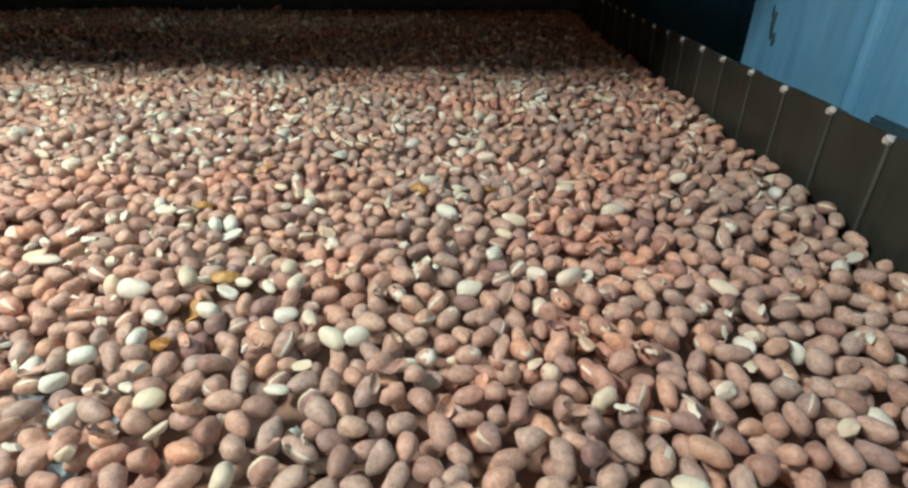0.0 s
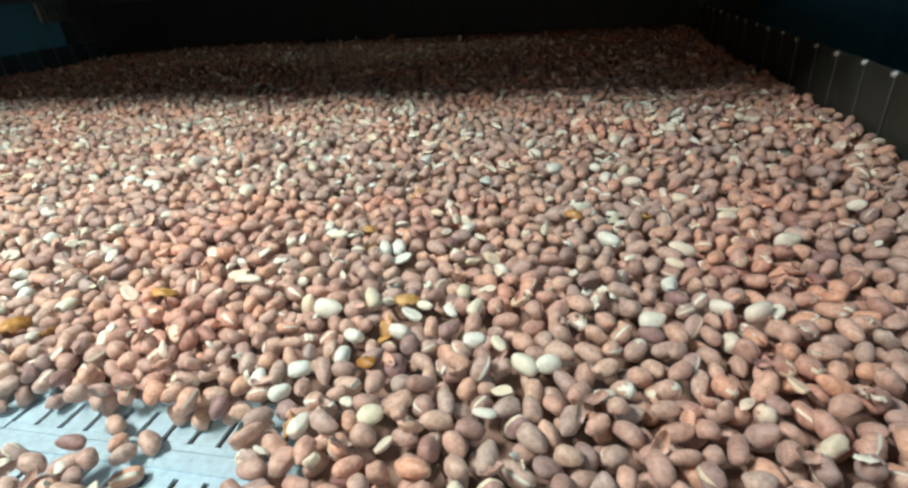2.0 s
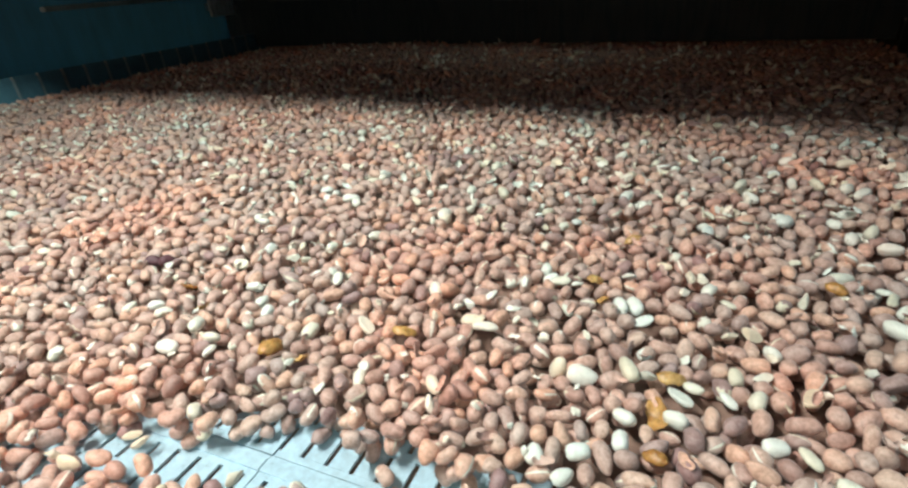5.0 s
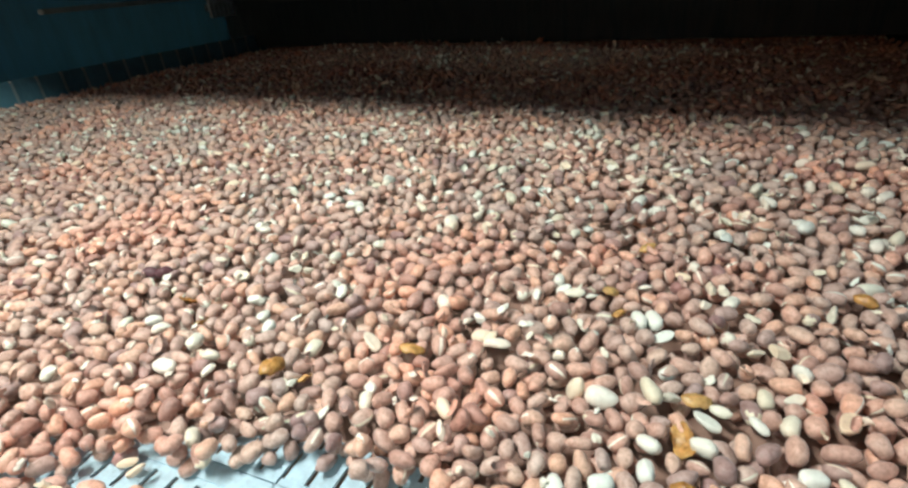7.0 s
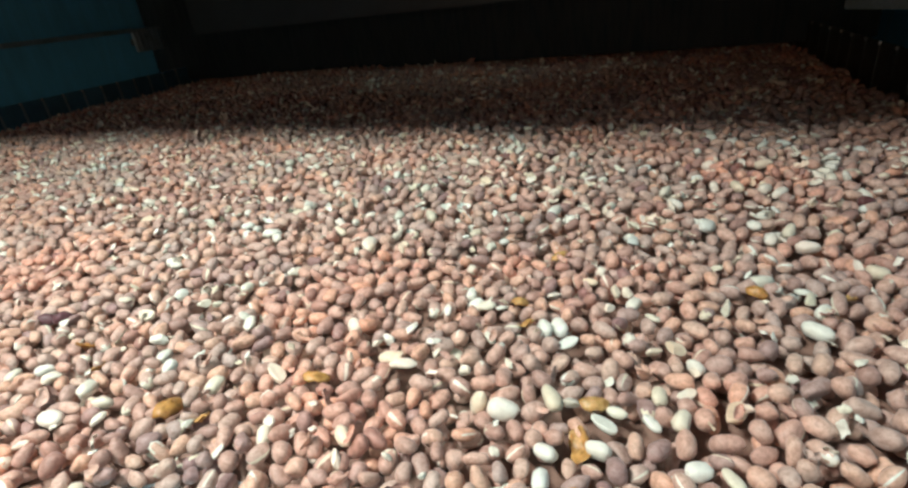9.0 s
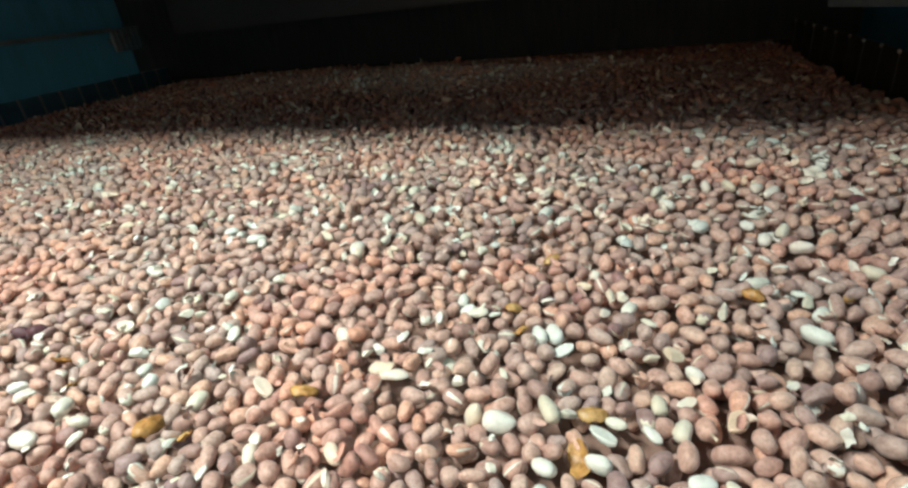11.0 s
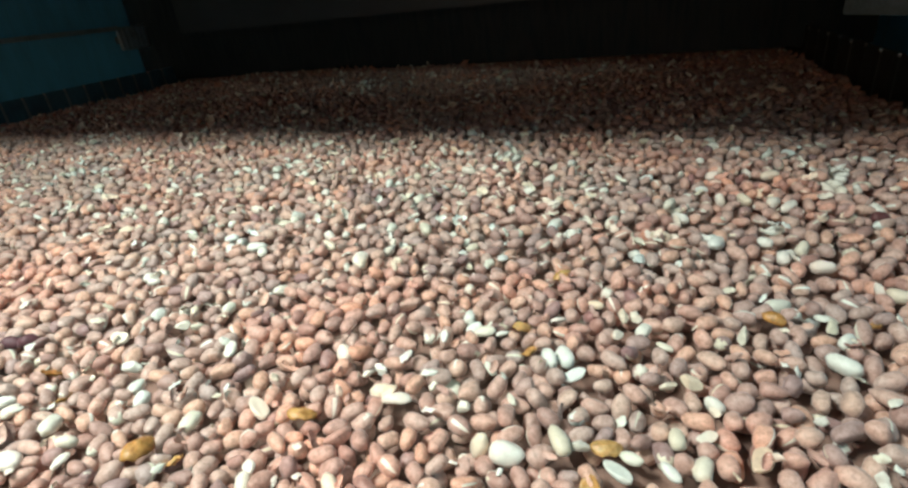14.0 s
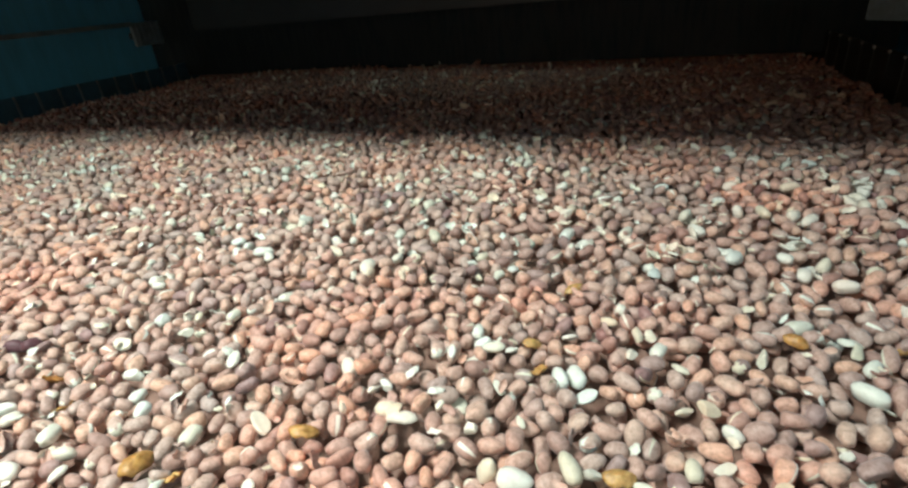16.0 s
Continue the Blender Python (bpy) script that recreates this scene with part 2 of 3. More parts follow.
inlet = tagged(new("inlet_panel"), "light blue painted steel panel beside the belt inlet", "panel")
b = bmesh.new()
# unseen near end is drawn out to keep light off the bed's right
block(b, 0.345, 0.375, -0.30, 0.645, FLOOR_Z, 0.60, 0.004)
part("sheet", b, BLUE, inlet)
# bead added to draw the pale upright reflection on the sheet
b = bmesh.new()
bmesh.ops.create_cone(b, cap_ends=True, segments=16, radius1=0.007, radius2=0.007, depth=0.56, matrix=Matrix.Translation((0.3465, 0.470, 0.31)))
part("reflection_bead", b, BLUE, inlet)
part("slot_cover", block(bmesh.new(), 0.340, 0.3445, 0.365, 0.442, 0.030, 0.041, 0.002), HOUSING, inlet, "small dark slot in the blue panel")
for y, z, h, w in ((0.598, 0.072, 0.012, 0.0035), (0.592, 0.062, 0.006, 0.003), (0.603, 0.083, 0.005, 0.002)):
    b = bmesh.new()
    bmesh.ops.create_icosphere(b, subdivisions=2, radius=1.0)
    bmesh.ops.transform(b, matrix=Matrix.Translation((0.3448, y, z)) @ Matrix.Diagonal((0.0006, w, h, 1)), verts=b.verts)
    for v in b.verts:
        v.co.y += 0.0012 * math.sin(v.co.z * 900)
    part("scuff", b, HOUSING, inlet, "dark scuff in the blue paint")

left_panel = tagged(new("inlet_panel"), "light blue painted steel panel beside the belt inlet", "panel")
part("sheet", block(bmesh.new(), -1.41, -1.38, 0.05, 0.645, FLOOR_Z, 0.60, 0.004), BLUE, left_panel)

# brackets and rails dimly seen inside the tunnel
bracket = tagged(new("bracket_plate"), "pale grey steel bracket plate inside the dark tunnel", "bracket")
b = bmesh.new()
block(b, -1.395, -1.385, 1.40, 1.50, 0.112, 0.174, 0.002)
for y in (1.412, 1.430, 1.448, 1.466, 1.482):
    block(b, -1.385, -1.381, y, y + 0.007, 0.117, 0.169, 0.001)
part("plate", b, PLATE, bracket)
part("rail", block(bmesh.new(), -1.398, -1.378, 0.92, 1.40, 0.166, 0.177, 0.002), PLATE, bracket)
part("arm", block(bmesh.new(), -1.47, -1.395, 1.42, 1.46, 0.13, 0.15, 0.002), HOUSING, bracket)
bracket = tagged(new("bracket_plate"), "pale grey-green steel bracket plate inside the dark tunnel", "bracket")
plate = part("plate", block(bmesh.new(), -0.005, 0.005, -0.10, 0.10, 0.075, 0.22, 0.002), PLATE, bracket)
plate.matrix_basis = pose(0.375, 1.14, 0, 0, 0, 32)
part("arm", block(bmesh.new(), 0.39, 0.44, 1.10, 1.17, 0.10, 0.12, 0.002), HOUSING, bracket)

# ---------------------------------------------------------------- belt of slotted steel plates
PITCH, SEAM_Y = 0.050, 0.222


def slotted_plate(width, slotted):
    """One belt plate: its front lip lies a little higher than the tail of the next; two staggered rows of slots go through."""
    verts, faces = [], []

    def quad(*p):
        n = len(verts)
        verts.extend(p)
        faces.append((n, n + 1, n + 2, n + 3))

    def slab(x0, x1, y0, y1, z0=-0.0016, z1=0.0):
        for a, c in (((x0, y0), (x1, y0)), ((x1, y0), (x1, y1)), ((x1, y1), (x0, y1)), ((x0, y1), (x0, y0))):
            quad((*a, z0), (*c, z0), (*c, z1), (*a, z1))
        quad((x0, y0, z1), (x1, y0, z1), (x1, y1, z1), (x0, y1, z1))
        quad((x0, y1, z0), (x1, y1, z0), (x1, y0, z0), (x0, y0, z0))

    if not slotted:
        slab(0, width, 0, PITCH - 0.0006)
        return verts, faces
    step, gap = 0.0135, 0.0027
    slab(0, width, 0.0, 0.0035)
    slab(0, width, 0.0035, 0.0038, -0.0016, -0.0002)
    for y0, y1, off in ((0.0038, 0.0188, 0.0), (0.0225, 0.0370, 0.5)):
        x, k = 0.0, 0
        start = step * off
        if start:
            slab(0, start - gap / 2, y0, y1)
        n = int((width - start) / step)
        for k in range(n):
            slab(start + k * step + gap / 2, min(width, start + (k + 1) * step - gap / 2), y0, y1)
        slab(start + n * step + gap / 2, width, y0, y1)
    slab(0, width, 0.0188, 0.0225)
    slab(0, width, 0.0370, PITCH - 0.0007, -0.0016, 0.0)
    slab(0, width, 0.0400, 0.0470, 0.0, 0.0009)
    return verts, faces


belt = tagged(new("conveyor_belt"), "bluish steel conveyor belt of slotted plates under the peanuts", "conveyor belt", kind="structure")
# near-black sheet added under the belt, shade of the slots in its colour
sheet = part("dark_undersheet", block(bmesh.new(), X_LEFT - 0.01, X_RIGHT + 0.01, -0.6, Y_END - 0.06, BELT_Z - 0.030, BELT_Z - 0.012), SHADE_BLACK, belt)
for kind, x0, x1 in (("wide", X_LEFT + 0.003, -0.1905), ("wide", -0.1895, X_RIGHT - 0.003)):
    v, f = slotted_plate(x1 - x0, True)
    me_s = mesh_of("belt_plate", v, f, [BELT])
    v, f = slotted_plate(x1 - x0, False)
    me_p = mesh_of("belt_plate", v, f, [BELT])
    for k in range(-16, 52):
        y = SEAM_Y + k * PITCH
        ob = new("belt_plate", me_s if -5 <= k <= 2 else me_p)
        ob.parent = belt
        ob.location = (x0, y, BELT_Z + 0.0006 * math.sin(k * 2.3 + x0 * 5))
for x in (X_LEFT + 0.05, X_RIGHT - 0.05):
    for y in (-0.5, 1.0, 2.5):
        part("leg", block(bmesh.new(), x - 0.03, x + 0.03, y, y + 0.06, FLOOR_Z, BELT_Z - 0.03, 0.003), HOUSING, belt)


# ---------------------------------------------------------------- side guards: overlapping plates with bright bolts
def guard_plate_mesh(face_mat, edge_mat, edge_width):
    bm = bmesh.new()
    block(bm, 0.0, 0.0022, 0.0, 0.0555, BELT_Z - 0.010, GUARD_TOP, 0.0007)
    n = len(bm.faces)
    block(bm, -0.0010, 0.0, 0.0112 - edge_width, 0.0112, BELT_Z - 0.008, GUARD_TOP - 0.003, 0.0005)
    for k, face in enumerate(bm.faces):
        face.material_index = int(k >= n)
    me = bpy.data.meshes.new("guard_plate")
    bm.to_mesh(me)
    bm.free()
    me.materials.append(face_mat)
    me.materials.append(edge_mat)
    return me


def bolt_mesh():
    bm = disc_rod(bmesh.new(), (-0.0010, 0.010, GUARD_TOP - 0.0022), (-1, 0, 0), 0.0021, 0.0050, 8)
    bmesh.ops.create_cone(bm, cap_ends=True, segments=6, radius1=0.0030, radius2=0.0026, depth=0.0016, matrix=Matrix.Translation((-0.0018, 0.010, GUARD_TOP - 0.0022)) @ pose(0, 0, 0, 0, -90, 0))
    me = bpy.data.meshes.new("bolt")
    bm.to_mesh(me)
    bm.free()
    me.materials.append(BOLT)
    return me


bolt_me = bolt_mesh()
for x, side, text in ((X_RIGHT, 1, "dark worn steel side guard of overlapping plates with bright bolts"), (X_LEFT, -1, "steel side guard of overlapping plates, bluish tunnel glow in its colour")):
    plate_me = guard_plate_mesh(GUARD, EDGE, 0.0028) if side > 0 else guard_plate_mesh(GLOW_GUARD, PALE_EDGE, 0.0060)
    guard = tagged(new("side_guard"), text, "side guard", kind="structure")
    guard.location = (x, 0, 0)
    for k in range(-16, 47):
        p = new("guard_plate", plate_me)
        p.parent = guard
        lean = 1.6 * math.sin(k * 1.7)
        p.matrix_basis = Matrix.Translation((0.0012 * (k % 2) * side, 0.361 + k * 0.053, 0)) @ pose(0, 0, 0, lean * 0.25, 0, 1.2 if side > 0 else 178.8)
        q = new("bolt", bolt_me)
        q.parent = p

# ---------------------------------------------------------------- peanuts: shapes
def kernel_shape(nu, nv, taper, flat, bend, seam, seed=0):
    """A peanut kernel along x, half-length 1, half-width 1, with a pointed germ end, dents and flattened sides.
    seam: 1 a short, 2 a long strip of bare kernel where the skin has split, 3 a bare end."""
    r0 = np.random.default_rng(seed)
    if seam in (1, 2):
        w = r0.uniform(0.12, 0.26)
        ang = np.linspace(w, 2 * math.pi - w, nu)
    else:
        ang = np.linspace(0, 2 * math.pi, nu, endpoint=False)
    n = len(ang)
    t = np.linspace(0, math.pi, nv + 1)[1:-1]
    verts = [(1.04, 0, 0)]
    for a in t:
        x = math.cos(a)
        r = math.sin(a) ** 0.82 * (1 - taper * x) * (1 - 0.12 * math.exp(-((x - 0.1) / 0.35) ** 2) * bend)
        r *= 1 - 0.22 * max(0.0, (x - 0.45) / 0.55) ** 1.5
        for g in ang:
            verts.append((x, r * math.cos(g) + 0.14 * bend * (1 - x * x), r * math.sin(g) * flat))
    verts.append((-1.0, 0, 0))
    v = np.array(verts)
    for d in r0.normal(size=(3, 3)):
        v *= (1 + 0.045 * np.sin(2.2 * (v @ d) + d[0] * 5))[:, None]
    for d, c in zip(r0.normal(size=(3, 3)) * (0.35, 1, 1), r0.uniform(0.62, 0.9, 3)):
        d = d / np.linalg.norm(d)
        v -= 0.8 * np.maximum(v @ d - c, 0)[:, None] * d
    faces, strip = [], []
    last = len(verts) - 1
    for i in range(n):
        j = (i + 1) % n
        split = seam in (1, 2) and i == n - 1
        faces.append((0, 1 + i, 1 + j)), strip.append(split or seam == 3)
        for k in range(len(t) - 1):
            a, c = 1 + k * n, 1 + (k + 1) * n
            faces.append((a + i, c + i, c + j, a + j))
            strip.append((split and (seam > 1 or k < len(t) * 0.6)) or (seam == 3 and k < len(t) * (0.16 + 0.12 * math.sin(i * 1.9))))
        c = 1 + (len(t) - 1) * n
        faces.append((c + i, last, c + j)), strip.append(split and seam > 1)
    return v, faces, np.array(strip, dtype=np.int32)


# taper, flatness, bend, bare strip
PROFILES = [(0.06, 0.90, 0.0, 0), (0.14, 0.95, 0.4, 0), (-0.02, 0.84, 0.9, 0), (0.10, 0.97, 0.2, 0), (0.17, 0.86, 0.0, 0), (0.04, 0.95, 0.7, 0),
            (0.00, 0.80, 0.3, 0), (0.12, 0.92, 1.0, 0), (0.20, 0.95, 0.2, 0), (0.08, 0.88, 0.5, 0),
            (0.08, 0.93, 0.2, 1), (0.12, 0.92, 0.0, 2), (0.03, 0.86, 0.4, 1), (0.15, 0.95, 0.6, 2), (0.06, 0.90, 0.2, 3), (0.10, 0.94, 0.5, 2)]
FINE = [kernel_shape(13, 9, *p, seed=k) for k, p in enumerate(PROFILES)]
MIDDLE = [kernel_shape(8, 6, *p, seed=k) for k, p in enumerate(PROFILES)]
COARSE = [kernel_shape(6, 4, p[0], p[1], p[2], 0, seed=k) for k, p in enumerate(PROFILES)]

rng = np.random.default_rng(11)


# ---------------------------------------------------------------- peanuts: packing the bed
CELL = 0.001
GX0, GX1, GY0, GY1 = X_LEFT - 0.02, X_RIGHT + 0.02, -0.62, Y_END - 0.04
NX, NY = int((GX1 - GX0) / CELL), int((GY1 - GY0) / CELL)
gx, gy = GX0 + (np.arange(NX) + 0.5) * CELL, GY0 + (np.arange(NY) + 0.5) * CELL


def waves(x, y):
    """Gentle heaps and hollows of the bed's top."""
    return (0.0020 * np.sin(9.1 * x + 1.3) * np.sin(7.3 * y + 0.4) + 0.0014 * np.sin(23 * x + 17 * y) + 0.0010 * np.sin(41 * x - 29 * y + 2.0)
            + 0.012 * np.exp(-((x + 0.75) / 0.45) ** 2) * np.clip((y - 0.35) / 0.5, 0, 1.5))


def bare(x, y):
    """How far a place lies inside the patch of belt with hardly a peanut on it (1 inside, 0 outside)."""
    edge = 0.006 * np.sin(95 * x + 1) + 0.004 * np.sin(210 * x + 3)
    back = np.interp(x, [-0.300, -0.255, -0.210, -0.165, -0.130, -0.100, -0.072], [0.190, 0.210, 0.224, 0.241, 0.236, 0.234, 0.236])
    front_edge = np.interp(x, [-0.300, -0.245, -0.210, -0.175, -0.130, -0.100, -0.072, -0.045], [0.176, 0.180, 0.186, 0.194, 0.198, 0.194, 0.184, 0.176])
    d = np.minimum(back + edge * 0.5 - y, y - front_edge - edge)
    d = np.minimum(d, np.minimum(x + 0.290, np.interp(y, [0.17, 0.20, 0.245], [-0.040, -0.052, -0.078]) - x))
    return np.clip(d / 0.006 + 0.5, 0, 1)


XX, YY = np.meshgrid(gx, gy, indexing="ij")
near_belt = np.clip((0.262 - YY) / 0.02, 0, 1) * np.clip((YY - 0.13) / 0.03, 0, 1) * np.clip((XX + 0.34) / 0.03, 0, 1) * np.clip((-0.032 - XX) / 0.012, 0, 1)
near_belt *= np.clip((np.interp(XX, [-0.300, -0.255, -0.210, -0.165, -0.072], [0.190, 0.210, 0.224, 0.241, 0.238]) + 0.018 - YY) / 0.008, 0, 1)
TOP = waves(XX, YY).astype(np.float32)
PATCH = bare(XX, YY)
TOP -= np.clip(near_belt * 0.004, 0, 1).astype(np.float32)
TOP = np.where(PATCH > 0.5, -1.0, TOP).astype(np.float32)
BASE = (TOP - 0.0135).astype(np.float32)
BASE = np.where(near_belt > 0.02, np.float32(BELT_Z), BASE)
BASE = np.maximum(BASE, np.float32(BELT_Z))
H = BASE.copy()
inside = (XX > X_LEFT + 0.003) & (XX < X_RIGHT - 0.003)
H[~inside] = 1.0


def ellipsoid(axes, turn):
    """The cells under a turned ellipsoid, with the heights of its lower and upper side over its centre."""
    m = turn @ np.diag(1 / np.square(axes)) @ turn.T
    half = int(max(axes) / CELL) + 1
    o = np.arange(-half, half + 1) * CELL
    dx, dy = np.meshgrid(o, o, indexing="ij")
    c = m[2, 2]
    bb = 2 * (m[0, 2] * dx + m[1, 2] * dy)
    aa = m[0, 0] * dx * dx + 2 * m[0, 1] * dx * dy + m[1, 1] * dy * dy - 1
    disc = bb * bb - 4 * c * aa
    ok = disc > 0
    root = np.sqrt(np.where(ok, disc, 0))
    low, up = (-bb - root) / (2 * c), (-bb + root) / (2 * c)
    i, j = np.nonzero(ok)
    return i - half, j - half, low[ok].astype(np.float32), up[ok].astype(np.float32)


def turn_of(yaw, tilt, spin):
    return np.array((Matrix.Rotation(yaw, 3, "Z") @ Matrix.Rotation(tilt, 3, "Y") @ Matrix.Rotation(spin, 3, "X")))


# three batches of forms: the kernels lie larger towards the tunnel
FORMS = []
for k in range(1260):
    size = np.array((rng.uniform(0.0046, 0.0064), 0, 0))
    size[1] = rng.uniform(0.0036, 0.0044)
    size[2] = size[1]
    size *= (1.05, 1.12, 1.18)[k // 420]
    if rng.random() < 0.10:
        size *= 0.84
    tilt = rng.normal(0, 0.30) if rng.random() < 0.8 else rng.uniform(-1.1, 1.1)
    r = turn_of(rng.uniform(0, 2 * math.pi), tilt, rng.uniform(0, 2 * math.pi))
    shape = int(rng.integers(0, 10)) if rng.random() < 0.60 else int(rng.integers(10, 16))
    FORMS.append((ellipsoid(size, r), size, r, shape))


def rest(form, i, j):
    ci, cj, low, up = form
    return float((H[ci + i, cj + j] - low).max())


def settle(form, i, j, z):
    ci, cj, low, up = form
    H[ci + i, cj + j] = np.maximum(H[ci + i, cj + j], z + up)


def claim(x, y, z, axes, r):
    """Keeps the place of a kernel that is set by hand, so that none falls on top of it."""
    ci, cj, low, up = ellipsoid(np.array(axes) * 0.78, r)
    i, j = int((x - GX0) / CELL), int((y - GY0) / CELL)
    H[ci + i, cj + j] = 0.5


def top_at(x, y):
    i, j = int((x - GX0) / CELL), int((y - GY0) / CELL)
    t = float(TOP[i, j])
    return t if t > -0.5 else BELT_Z + 0.0085


# ---------------------------------------------------------------- kernels, halves, chips and skins that stand out
def half_shape():
    v, f, s = kernel_shape(16, 10, 0.08, 0.95, 0.2, 0)
    v = v.copy()
    low = v[:, 2] < 0
    v[low, 2] = -0.06 + 0.05 * np.exp(-(v[low, 1] / 0.22) ** 2) * (np.abs(v[low, 0]) < 0.75)
    return v, f


def chip_shape(seed):
    r = np.random.default_rng(seed)
    v, f, s = kernel_shape(14, 9, 0.15, 0.7, 0.5, 0, seed=seed)
    cut = r.normal(size=(4, 3))
    cut /= np.linalg.norm(cut, axis=1)[:, None]
    v = v.copy()
    for n, d in zip(cut, r.uniform(0.30, 0.7, 4)):
        over = np.maximum(v @ n - d, 0)
        v -= over[:, None] * n
    return v, f


def shell_shape(seed, wide):
    """A loose torn skin: a curled shell with a ragged rim and real thickness."""
    r = np.random.default_rng(seed)
    nu, nv = 16, 7
    rag = 1 + 0.17 * np.clip(r.normal(size=nu), -1.6, 1.2)
    verts, faces = [], []
    for layer in (1.0, 0.96):
        verts.append((0, 0, layer))
        for k in range(1, nv + 1):
            for i in range(nu):
                g = 2 * math.pi * i / nu
                a = wide * k / nv * (rag[i] if k == nv else 1 + (rag[i] - 1) * k / nv)
                s = math.sin(a) * layer
                verts.append((1.45 * s * math.cos(g), s * math.sin(g), 0.75 * math.cos(a) * layer + (0.13 * math.sin(3 * g + seed) + 0.08 * math.sin(5 * g + 2 * seed)) * (k / nv) ** 1.5))
    n = 1 + nu * nv
    for base in (0, n):
        for i in range(nu):
            j = (i + 1) % nu
            faces.append((base, base + 1 + i, base + 1 + j) if base == 0 else (base, base + 1 + j, base + 1 + i))
            for k in range(nv - 1):
                a, c = base + 1 + k * nu, base + 1 + (k + 1) * nu
                faces.append((a + i, c + i, c + j, a + j) if base == 0 else (a + j, c + j, c + i, a + i))
    o = 1 + (nv - 1) * nu
    for i in range(nu):
        j = (i + 1) % nu
        faces.append((o + i, n + o + i, n + o + j, o + j))
    return np.array(verts), faces


PALE = [kernel_shape(16, 10, tp, fl, bd, 0, seed=60 + k) for k, (tp, fl, bd) in enumerate(((0.05, 0.86, 0.1), (0.12, 0.80, 0.5), (0.0, 0.90, 0.8), (0.16, 0.84, 0.3), (0.08, 0.75, 0.2)))]
WHOLE_ME = [mesh_of("blanched_peanut", v, f, [KERNEL], True) for v, f, s in PALE]
HALF_ME = [mesh_of("peanut_half", *half_shape(), [KERNEL], True)]
CHIP_ME = [mesh_of("peanut_chip", *chip_shape(k), [KERNEL], False) for k in range(5)]
SHELL_ME = [mesh_of("peanut_skin", *shell_shape(k, w), [AMBER], True) for k, w in enumerate((1.35, 1.1, 1.5, 1.25))]
DARK_ME = [mesh_of("dark_peanut", v, f, [DARK], True) for v, f, s in (FINE[1], FINE[3])]


def lay(name, me, x, y, yaw, tilt, spin, axes, lift, label, category, group):
    """Puts one loose piece into the top of the bed and keeps its place free."""
    r = turn_of(yaw, tilt, spin)
    z = top_at(x, y) - 0.0010 + lift
    ob = new(name, me)
    ob.matrix_world = Matrix.Translation((x, y, z)) @ Matrix(r.tolist()).to_4x4() @ Matrix.Diagonal((*axes, 1))
    tagged(ob, label, category, group)
    claim(x, y, z, axes, r)
    return ob


# across, along, heading in degrees, length in millimetres
WHOLE_FRONT = [(-0.060, 0.299, 8, 14.1), (-0.040, 0.311, 117, 15.5), (-0.214, 0.289, 90, 12.0), (-0.286, 0.273, 104, 12.4), (-0.267, 0.266, 21, 10.0),
               (-0.051, 0.363, 113, 13.0), (-0.043, 0.366, 122, 13.0), (0.065, 0.427, 28, 15.5), (0.103, 0.481, 0, 14.0), (-0.202, 0.455, 87, 15.5),
               (-0.295, 0.459, 20, 14.9), (0.007, 0.320, 90, 10.0), (-0.038, 0.279, 151, 10.3), (-0.018, 0.284, 163, 10.4), (0.046, 0.506, 56, 15.5),
               (-0.402, 0.649, 105, 15.5), (0.026, 0.552, 132, 13.5), (0.081, 0.376, 138, 14.9), (-0.263, 0.305, 96, 10.0), (-0.286, 0.251, 176, 15.0),
               (-0.332, 0.282, 30, 10.0), (-0.311, 0.716, 95, 15.5), (-0.261, 0.379, 82, 10.0), (0.097, 0.583, 63, 15.5)]
WHOLE_BACK = [(0.077, 0.590, 114, 15.5), (0.021, 0.582, 63, 15.5), (-0.024, 0.538, 72, 15.5), (-0.067, 0.524, 71, 15.5), (-0.171, 0.514, 119, 15.5),
              (0.049, 0.616, 0, 10.0), (0.147, 0.603, 90, 13.0), (0.077, 0.513, 141, 10.0), (0.106, 0.643, 12, 15.5), (0.019, 0.280, 18, 10.0),
              (0.052, 0.267, 9, 10.0), (0.096, 0.301, 15, 11.4), (0.142, 0.313, 42, 14.9), (-0.053, 0.253, 21, 10.0), (-0.038, 0.224, 85, 11.0),
              (-0.012, 0.230, 27, 10.0), (0.178, 0.389, 13, 13.3), (0.180, 0.516, 108, 12.6), (0.226, 0.594, 156, 10.0)]
HALVES_FRONT = [(0.005, 0.380, 144, 9.0), (0.036, 0.314, 60, 13.9), (-0.011, 0.307, 167, 9.2), (-0.016, 0.300, 145, 12.2), (0.003, 0.302, 139, 9.2),
                (-0.038, 0.353, 24, 12.1), (0.084, 0.417, 124, 9.0), (0.089, 0.418, 96, 9.1), (-0.124, 0.267, 142, 11.4), (-0.184, 0.303, 143, 14.0),
                (-0.259, 0.256, 90, 9.0), (0.082, 0.531, 143, 10.0), (-0.089, 0.381, 9, 12.2), (0.018, 0.323, 27, 9.0), (-0.117, 0.318, 16, 14.0),
                (-0.192, 0.536, 72, 9.5), (-0.237, 0.471, 163, 14.0), (-0.212, 0.581, 38, 11.4), (-0.030, 0.414, 174, 9.1), (0.035, 0.250, 162, 9.0),
                (0.030, 0.237, 174, 9.1), (-0.003, 0.218, 74, 9.0), (0.030, 0.277, 124, 10.8), (0.157, 0.430, 167, 13.3)]
